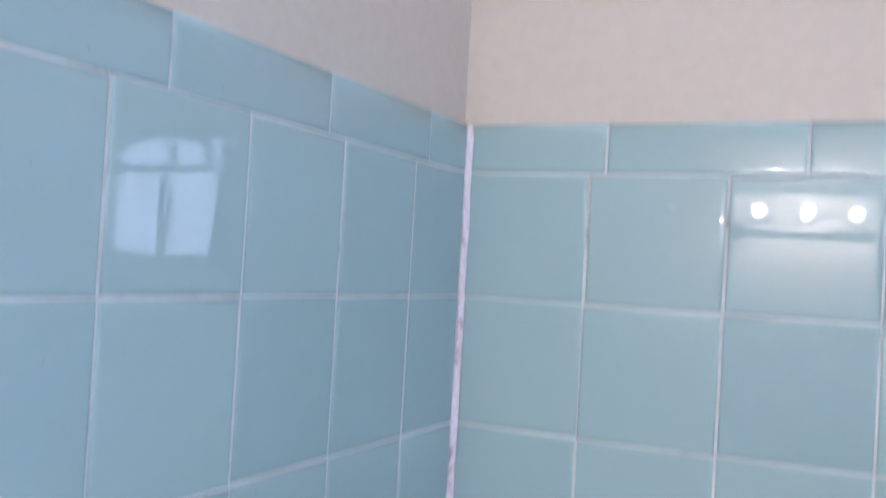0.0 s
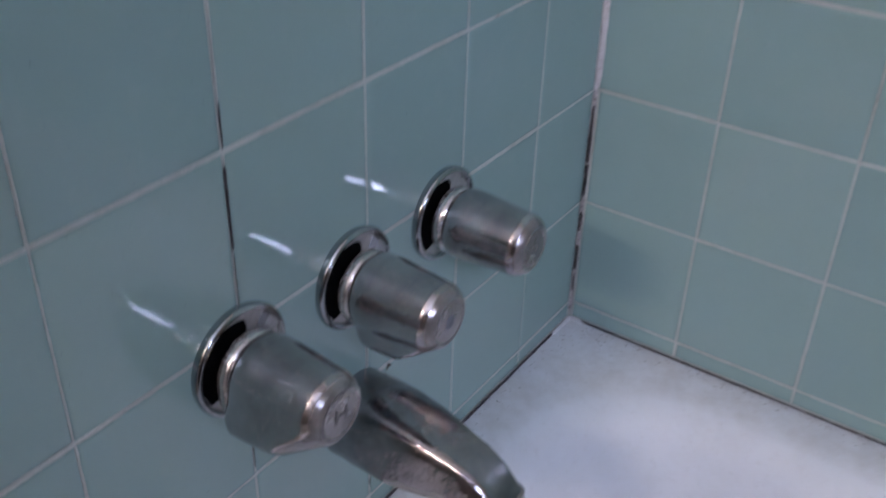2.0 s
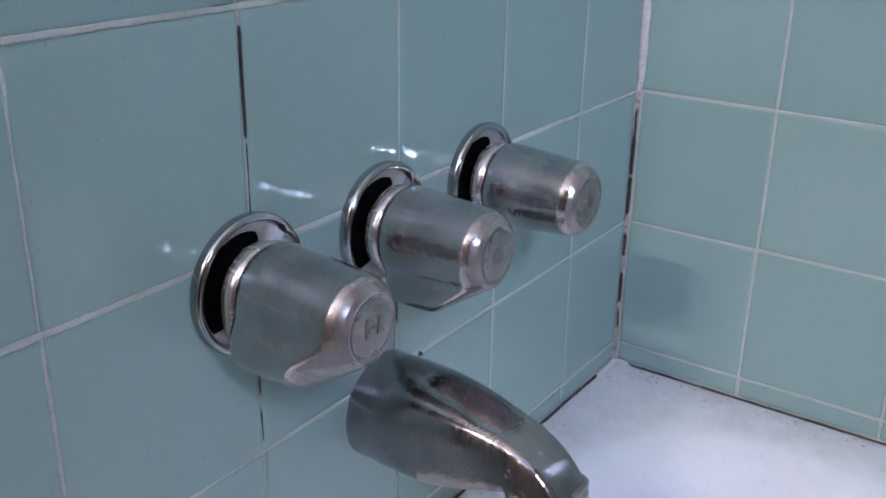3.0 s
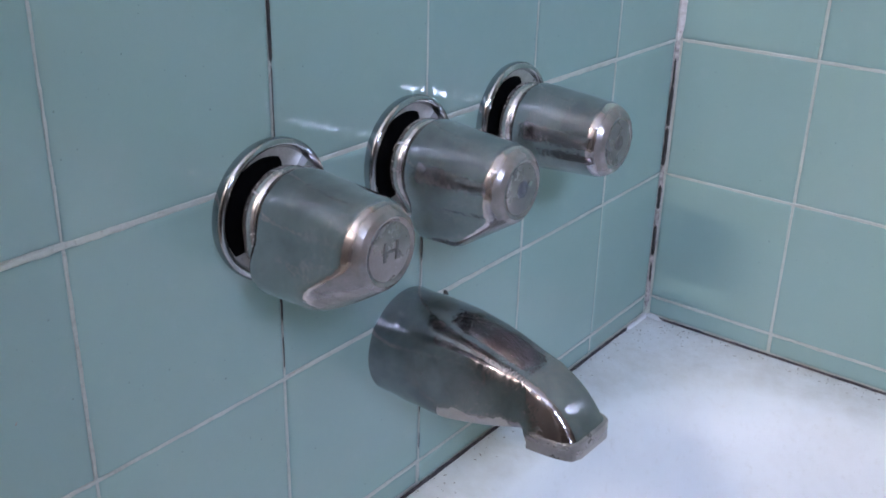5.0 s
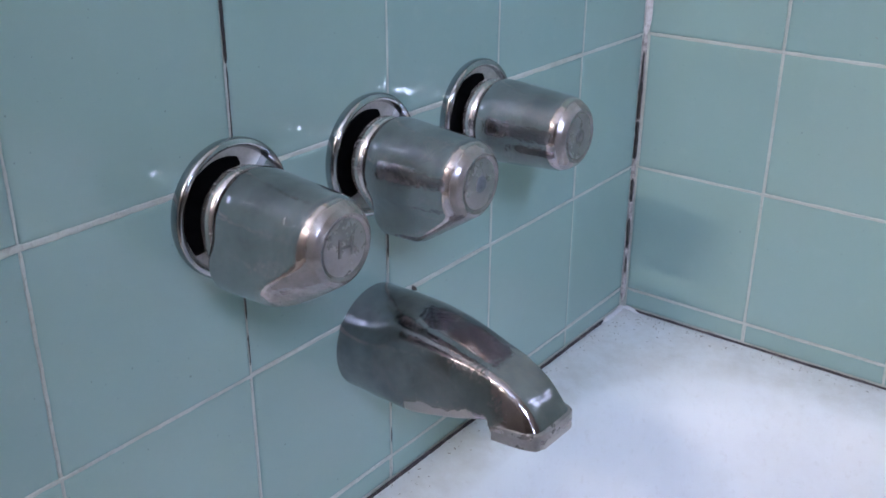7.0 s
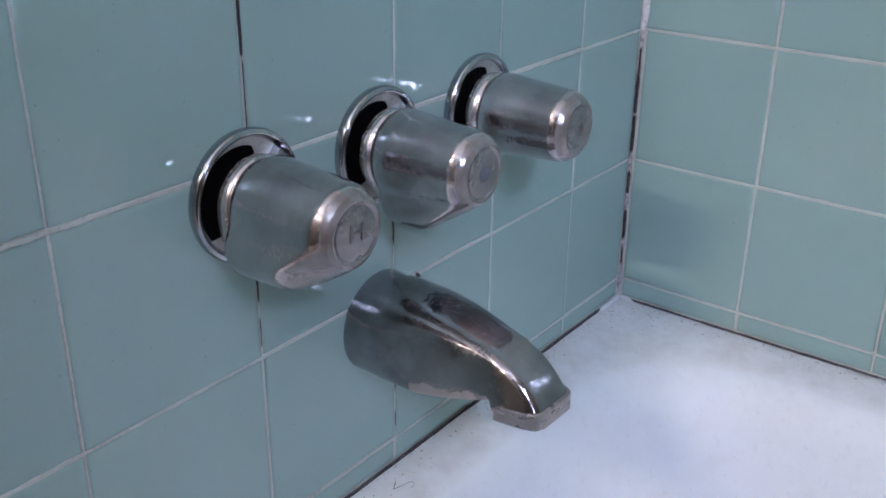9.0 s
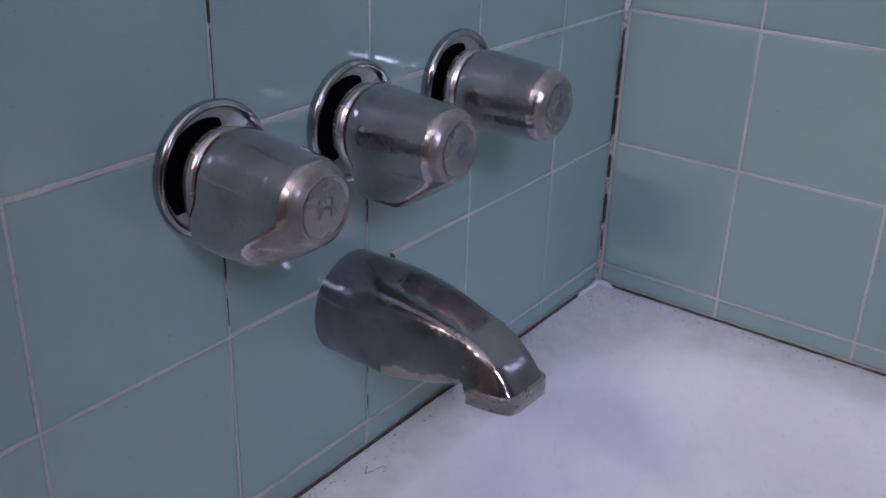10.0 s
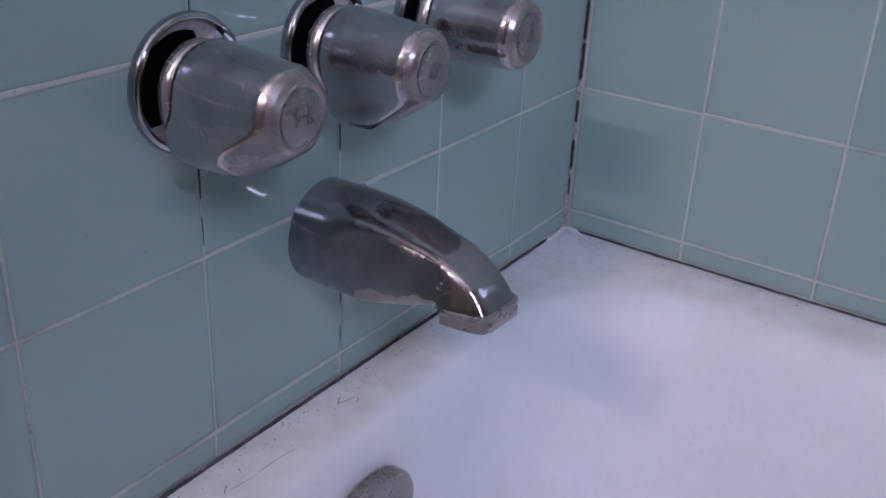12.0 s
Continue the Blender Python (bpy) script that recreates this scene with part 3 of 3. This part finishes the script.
def build_spout(y, zc):
    base = empty("tub_spout", pose(0, y, zc, 0, 0, -1.5), "chrome tub spout with whitish limescale along its underside", "tub spout")
    top = [(0, 0.0322), (0.020, 0.0318), (0.033, 0.0306), (0.064, 0.0256), (0.098, 0.0170), (0.107, 0.0132), (0.114, 0.0088), (0.120, 0.0038), (0.1245, -0.0012), (0.1275, -0.0056), (0.1298, -0.0100), (0.131, -0.0140)]
    bot = [(0, -0.0322), (0.02, -0.0310), (0.05, -0.0255), (0.080, -0.0160), (0.0985, -0.0092), (0.1012, -0.0092), (0.1024, -0.0155), (0.1040, -0.0172), (0.131, -0.0172)]
    wid = [(0, 0.0322), (0.02, 0.0318), (0.06, 0.0280), (0.1, 0.0236), (0.112, 0.0222), (0.120, 0.0203), (0.126, 0.0180), (0.1295, 0.0156), (0.131, 0.0135)]
    powr = [(0, 2.0), (0.015, 2.05), (0.03, 2.6), (0.05, 3.8), (0.07, 5.0), (0.10, 6.5), (0.131, 7.0)]
    lean = [(0, 0.0), (0.02, 0.0), (0.05, 0.14), (0.09, 0.30), (0.131, 0.30)]
    xs = [0, 0.004, 0.01, 0.02, 0.03, 0.04, 0.05, 0.06, 0.07, 0.08, 0.088, 0.0945, 0.0985, 0.1005, 0.1018, 0.1030, 0.1045, 0.107, 0.110, 0.114, 0.118, 0.121, 0.124, 0.1265, 0.128, 0.1293, 0.1303, 0.131]
    rings = []
    n = 72
    for x in xs:
        t, b, w, p = lerp(top, x), lerp(bot, x), lerp(wid, x), lerp(powr, x)
        c, h = (t + b) / 2, (t - b) / 2
        ring = []
        for i in range(n):
            a = 2 * math.pi * i / n
            ca, sa = math.cos(a), math.sin(a)
            yy = w * math.copysign(abs(ca) ** (2 / p), ca)
            zz = h * math.copysign(abs(sa) ** (2 / p), sa)
            # the sides lean in towards a narrower top
            keel = 0.25 * min(x, 0.1) - 0.034
            yy *= 1 - lerp(lean, x) * max(0.0, c + zz - keel) / (t - keel)
            ring.append((x, yy, c + zz))
        rings.append(ring)
    part("body", rings_bm(rings), SPOUT, base)
    # blunt lip round the outlet
    lip = []
    for z, grow in ((-0.0076, -0.0006), (-0.0080, -0.0001), (-0.0092, 0.0), (-0.0165, 0.0), (-0.0174, -0.0003), (-0.0179, -0.0012), (-0.0180, -0.004)):
        outline = [(0.1040 - grow * 0.5, 0.0229), (0.112, 0.0221), (0.119, 0.0208), (0.1250, 0.0190), (0.1282, 0.0174), (0.1297 + grow, 0.0156), (0.1305 + grow, 0.0118), (0.1309 + grow, 0.0)]
        half = [(x, w + min(0.0, grow), z) for x, w in outline]
        lip.append(half + [(x, -w, zz) for x, w, zz in half[-2::-1]])
    part("outlet_lip", rings_bm(lip), FILM, base, "pale crusted lip round the outlet")
    return base


build_spout(-0.330, 0.1072)

# ---- overflow plate ----
overflow = empty("overflow_plate", pose(0.0570, -0.3575, -0.077, 0, 8, 0), "round scaled chrome overflow plate on the tub's end wall", "overflow plate")
part("plate", lathe_bm([(-0.004, 0.0435), (0.003, 0.0440), (0.0055, 0.0425), (0.0078, 0.035), (0.0092, 0.022), (0.0097, 0.0005)], 56), FILM, overflow)
bm = lathe_bm([(0.0090, 0.0045), (0.0105, 0.0042), (0.0112, 0.0025), (0.0113, 0.0003)], 20)
bmesh.ops.translate(bm, verts=bm.verts[:], vec=(-0.0012, 0, -0.016))
part("screw", bm, CHROME_CLEAN, overflow)

# ---- tiling ----
COLS = [-0.0025, -0.0965, -0.2045, -0.3122, -0.4247, -0.5362, -0.6466, -0.7570, -0.8590]
# the two lowest courses lean a little
LOW_COLS = [-0.0025, -0.0972, -0.2078, -0.3148, -0.4252, -0.5358, -0.6460, -0.7565, -0.8590]
BACK_COLS = [0.0025, 0.1100, 0.2215, 0.3338] + [0.3338 + 0.1108 * i for i in range(1, 12)]
ROWS = [-0.0062, 0.0112, 0.1236, 0.2338, 0.3448, 0.4525, 0.5618, 0.6710, 0.7805, 0.8900, 0.9975, 1.1110, 1.2204, 1.3280]
TRIM = [-0.0025, -0.0745, -0.2260, -0.3836, -0.5390, -0.6940, -0.8590]
BACK_TRIM = [0.0025, 0.1230, 0.2790] + [0.2790 + 0.1555 * i for i in range(1, 9)]
JOINT = 0.0016
rng = random.Random(7)
tile_meshes = {}


def tile_mesh(w, h, trim):
    """A cushion-edged tile lying in the plane x = 0, facing +x."""
    key = (round(w, 3), round(h, 3), trim)
    if key not in tile_meshes:
        w, h = key[0], key[1]
        me = bpy.data.meshes.new("tile")
        prof = [(-0.0075, 0.0), (-0.0016, 0.0), (-0.0008, 0.0005), (-0.00035, 0.0012), (-0.0001, 0.0022), (0.0, 0.0036), (0.0, 0.0050)]
        verts, faces = [], []
        for x, ins in prof:
            up = ins
            if trim:
                up = ins * 4.0 + (0.0 if x < -0.002 else 0.0012)
            verts += [(x, -w / 2 + ins, -h / 2 + ins), (x, w / 2 - ins, -h / 2 + ins), (x, w / 2 - ins, h / 2 - up), (x, -w / 2 + ins, h / 2 - up)]
        for k in range(len(prof) - 1):
            for i in range(4):
                j = (i + 1) % 4
                faces.append((4 * k + i, 4 * k + j, 4 * k + 4 + j, 4 * k + 4 + i))
        faces.append(tuple(range(len(verts) - 4, len(verts))))
        me.from_pydata(verts, [], faces)
        me.materials.append(TILE)
        me.shade_smooth()
        tile_meshes[key] = me
    return tile_meshes[key]


def lay(parent, on_back, a, b, z0, z1, trim=False, upright=JOINT):
    w, h = abs(b - a) - upright, z1 - z0 - JOINT
    if w < 0.004 or h < 0.004:
        return
    ob = new("tile", tile_mesh(w, h, trim))
    ob.parent = parent
    u, z = (a + b) / 2, (z0 + z1) / 2
    ty, tz, off = rng.gauss(0, 0.10), rng.gauss(0, 0.10), rng.gauss(0, 0.00018)
    if on_back:
        ob.matrix_basis = pose(u, -off, z, 0, 0, -90) @ pose(0, 0, 0, 0, ty, tz)
    else:
        ob.matrix_basis = pose(off, u, z, 0, ty, tz)


for parent, on_back, cols, trims in ((tub_wall, False, COLS, TRIM), (back_wall, True, BACK_COLS, BACK_TRIM)):
    for k in range(len(cols) - 1):
        for n, (z0, z1) in enumerate(zip(ROWS, ROWS[1:])):
            a, b = (LOW_COLS[k], LOW_COLS[k + 1]) if n < 3 and not on_back else (cols[k], cols[k + 1])
            j = [rng.gauss(0, 0.0004) for _ in range(2)]
            lay(parent, on_back, a + j[0], b + j[0], z0 + j[1], z1 + j[1], upright=0.0010 if n < 5 and not on_back else JOINT)
    for a, b in zip(trims, trims[1:]):
        lay(parent, on_back, a, b, ROWS[-1], TILE_TOP + JOINT / 2, True)

# grout beds behind the tiles
part("grout", box_bm(-0.0095, -0.0013, WING_Y + 0.002, 0.008, FLOOR_Z + 0.1, TILE_TOP - 0.004), GROUT, tub_wall, smooth=False)
part("grout", box_bm(-0.009, ROOM_X - 0.01, 0.0013, 0.0095, FLOOR_Z + 0.1, TILE_TOP - 0.004), GROUT, back_wall, smooth=False)


# ---- caulk, mould and cracks ----
def ragged_strip(p0, p1, width, lift, seed, mat, name, parent, ends=0.6, step=0.0025):
    """A thin uneven strip from p0 to p1. width: half widths along u (dict side vectors), lift: thickness along n."""
    r = random.Random(seed)
    p0, p1 = Vector(p0), Vector(p1)
    n = max(3, int((p1 - p0).length / step))
    side, hw = width
    side, up = Vector(side), Vector(lift)
    rings = []
    wl, wr, hh = 1.0, 1.0, 1.0
    for i in range(n + 1):
        f = i / n
        wl += (r.uniform(0.55, 1.45) - wl) * 0.45
        wr += (r.uniform(0.55, 1.45) - wr) * 0.45
        hh += (r.uniform(0.6, 1.4) - hh) * 0.4
        e = min(1.0, (min(f, 1 - f) * n + 0.15) * ends)
        c = p0.lerp(p1, f)
        rings.append([c - side * hw * wl * e, c - side * hw * wl * e * 0.55 + up * hh * e, c + side * hw * wr * e * 0.55 + up * hh * e, c + side * hw * wr * e])
    return part(name, rings_bm(rings), mat, parent)


# uneven grout filling the joints round the faucet
for k, z in enumerate(ROWS[1:5]):
    ragged_strip((-0.0009, -0.004, z), (-0.0009, -0.80, z), ((0, 0, 1), 0.00165), (0.0007, 0, 0), 70 + k, GROUT, "joint", tub_wall, step=0.0022)
    ragged_strip((0.004, 0.0009, z), (0.60, 0.0009, z), ((0, 0, 1), 0.0014), (0, -0.0007, 0), 80 + k, GROUT, "joint", back_wall, step=0.0022)
for k, (y, yl) in enumerate(zip(COLS[1:7], LOW_COLS[1:7])):
    ragged_strip((-0.0009, yl, -0.004), (-0.0009, yl, 0.2338), ((0, 1, 0), 0.0009), (0.0005, 0, 0), 90 + k, GROUT, "joint", tub_wall, step=0.0022)
    ragged_strip((-0.0009, y, 0.2338), (-0.0009, y, 0.56), ((0, 1, 0), 0.0008), (0.0005, 0, 0), 100 + k, GROUT, "joint", tub_wall, step=0.0022)
for k, x in enumerate(BACK_COLS[1:5]):
    ragged_strip((x, 0.0009, -0.004), (x, 0.0009, 0.56), ((1, 0, 0), 0.0012), (0, -0.0006, 0), 110 + k, GROUT, "joint", back_wall, step=0.0022)

S2 = math.sqrt(0.5)
corner = empty("corner_caulk", pose(0, 0, 0), "whitish caulk in the tiled corner, black with mould low down", "caulk", kind="structure")
ragged_strip((0.0002, -0.0002, 0.232), (0.0002, -0.0002, TILE_TOP), ((S2, S2, 0), 0.0042), (0.0026, -0.0026, 0), 3, CAULK, "bead", corner, step=0.006)
ragged_strip((0.0000, 0.0000, -0.003), (0.0000, 0.0000, 0.236), ((S2, S2, 0), 0.0021), (0.0008, -0.0008, 0), 4, OLD_CAULK, "bead", corner, step=0.004)
for k, (z0, z1, hw) in enumerate(((0.197, 0.220, 0.0007), (0.164, 0.198, 0.0014), (0.130, 0.163, 0.0014), (0.092, 0.114, 0.0012), (0.050, 0.078, 0.0012), (0.026, 0.043, 0.0006), (0.994, 1.006, 0.0012))):
    ragged_strip((0.0006, -0.0014, z0), (0.0006, -0.0014, z1), ((S2, S2, 0), hw), (0.0014, -0.0014, 0), 20 + k, MOULD, "mould", corner, step=0.0015)

bead = empty("tub_bead", pose(0, 0, 0), "dark stained bead between tub rim and tiles", "caulk", kind="structure")
ragged_strip((0.0005, -0.034, -0.0070), (0.0005, -0.745, -0.0074), ((0, 0, 1), 0.0014), (0.0011, 0, 0), 5, BEAD, "bead", bead, step=0.003)
ragged_strip((0.006, -0.0005, -0.0070), (1.58, -0.0005, -0.0070), ((0, 0, 1), 0.0011), (0, -0.0009, 0), 6, BEAD, "bead", bead, step=0.003)

ragged_strip((0.0022, -0.001, -0.0058), (0.0022, -0.036, -0.0076), ((0.6, 0, -0.8), 0.0024), (0.0005, 0, 0.0004), 8, ENAMEL, "bead", bead, step=0.0025)
ragged_strip((0.001, -0.0022, -0.0060), (0.018, -0.0022, -0.0078), ((0, -0.8, -0.6), 0.0024), (0, -0.0005, 0.0005), 9, ENAMEL, "bead", bead, step=0.0025)

for k, (y, z0, z1, hw) in enumerate(((-0.4247, 0.286, 0.338, 0.0010), (-0.4247, 0.238, 0.287, 0.0003), (-0.4252, 0.128, 0.150, 0.0004), (-0.4252, 0.156, 0.186, 0.0006), (-0.4247, 0.345, 0.372, 0.0007),
                                     (-0.3148, 0.150, 0.186, 0.0006), (-0.3122, 0.553, 0.566, 0.0008), (-0.3148, 0.02, 0.034, 0.0003), (-0.3148, 0.046, 0.060, 0.00025))):
    ragged_strip((-0.0006, y, z0), (-0.0006, y, z1), ((0, 1, 0), hw), (0.0006, 0, 0), 40 + k, MOULD, "crack", tub_wall, step=0.002)
ragged_strip((0.2215, 0.0012, 0.992), (0.2215, 0.0012, 1.003), ((1, 0, 0), 0.0008), (0, -0.0007, 0), 60, MOULD, "crack", back_wall, step=0.002)


# ---- small litter on the rim and tiles ----
def build_hair(points, radius, label):
    """A fine strand through a few points."""
    rings = []
    pts = [Vector(p) for p in points]
    dense = []
    for i in range(len(pts) - 1):
        p0, p1, p2, p3 = pts[max(i - 1, 0)], pts[i], pts[i + 1], pts[min(i + 2, len(pts) - 1)]
        for k in range(5):
            u = k / 5
            dense.append(0.5 * (2 * p1 + (p2 - p0) * u + (2 * p0 - 5 * p1 + 4 * p2 - p3) * u * u + (3 * p1 - p0 - 3 * p2 + p3) * u ** 3))
    dense.append(pts[-1])
    for i, c in enumerate(dense):
        t = (dense[min(i + 1, len(dense) - 1)] - dense[max(i - 1, 0)]).normalized()
        u = t.cross(Vector((0, 0, 1))).normalized()
        v = u.cross(t)
        rings.append([c + radius * (u * math.cos(a) + v * math.sin(a)) for a in (0, 2.09, 4.19)])
    return tagged(part("hair", rings_bm(rings), HAIR), label, "hair")


RIM = -0.0078
build_hair([(0.0140, -0.3318, RIM), (0.0160, -0.3352, RIM + 0.0006), (0.0182, -0.3390, RIM)], 0.00028, "short dark hair lying on the white tub rim")
build_hair([(0.0182, -0.3390, RIM), (0.0200, -0.3340, RIM + 0.0004), (0.0226, -0.3262, RIM + 0.0006), (0.0252, -0.3270, RIM), (0.0256, -0.3302, RIM)], 0.00014, "thin curled hair lying on the white tub rim")
build_hair([(0.0206, -0.4383, RIM), (0.0225, -0.4415, RIM + 0.0005), (0.0245, -0.4440, RIM)], 0.00026, "short brown hair lying on the stained tub rim")
build_hair([(0.0245, -0.4400, RIM), (0.0270, -0.4250, RIM + 0.0003), (0.0265, -0.4050, RIM + 0.0003), (0.0285, -0.3900, RIM)], 0.00010, "long thin brown hair lying along the tub rim")


def build_flecks(name, count, place, size, mat, label, seed):
    """Many tiny crumbs of dirt in one mesh."""
    r = random.Random(seed)
    bm = bmesh.new()
    for _ in range(count):
        p, nrm = place(r)
        sz = size * r.uniform(0.4, 1.3)
        m = Matrix.Translation(p) @ Vector(nrm).to_track_quat("Z", "Y").to_matrix().to_4x4() @ pose(0, 0, 0, 0, 0, r.uniform(0, 360)) @ Matrix.Diagonal((sz * r.uniform(0.6, 3.0), sz, sz * 0.35, 1))
        bmesh.ops.create_icosphere(bm, subdivisions=1, radius=1.0, matrix=m)
    return tagged(part(name, bm, mat), label, "dirt", kind="stuff")


def near_corner(r):
    d = abs(r.gauss(0, 0.035))
    e = abs(r.gauss(0, 0.022))
    x, y = (0.004 + d, -0.004 - e) if r.random() < 0.6 else (0.004 + e, -0.004 - d * 1.6)
    return (x, y, -0.0081), (0, 0, 1)


def along_walls(r):
    if r.random() < 0.5:
        return (r.uniform(0.0, 0.45), -0.003 - abs(r.gauss(0, 0.007)), -0.0079), (0, 0, 1)
    return (0.003 + abs(r.gauss(0, 0.008)), -r.uniform(0.0, 0.6), -0.0079), (0, 0, 1)


def on_wall(r):
    return (0.0001, -r.uniform(0.02, 0.66), r.uniform(0.0, 0.45)), (1, 0, 0)


def on_back(r):
    return (r.uniform(0.01, 0.45), -0.0001, r.uniform(0.0, 0.45)), (0, -1, 0)


DIRT = make_plain("brown_dirt", (0.30, 0.265, 0.255), 0.9, 300.0, 0.4, 0.0)
build_flecks("rim_dirt", 60, near_corner, 0.00036, DIRT, "grey grime flecks on the tub rim by the corner", 11)
build_flecks("rim_dirt", 420, along_walls, 0.00045, DIRT, "grey grime flecks along the tub's stained bead", 12)
build_flecks("wall_dirt", 40, on_wall, 0.00035, DIRT, "tiny dark specks on the glazed faucet wall", 13)
build_flecks("wall_dirt", 40, on_back, 0.00035, DIRT, "tiny dark specks on the glazed long wall", 14)
build_flecks("debris", 5, lambda r: ((0.001, -0.2940 + r.gauss(0, 0.0012), 0.1228 + r.gauss(0, 0.001)), (1, 0, 0)), 0.0010, HAIR, "dark crumb of dirt in the tile joint over the spout", 15)
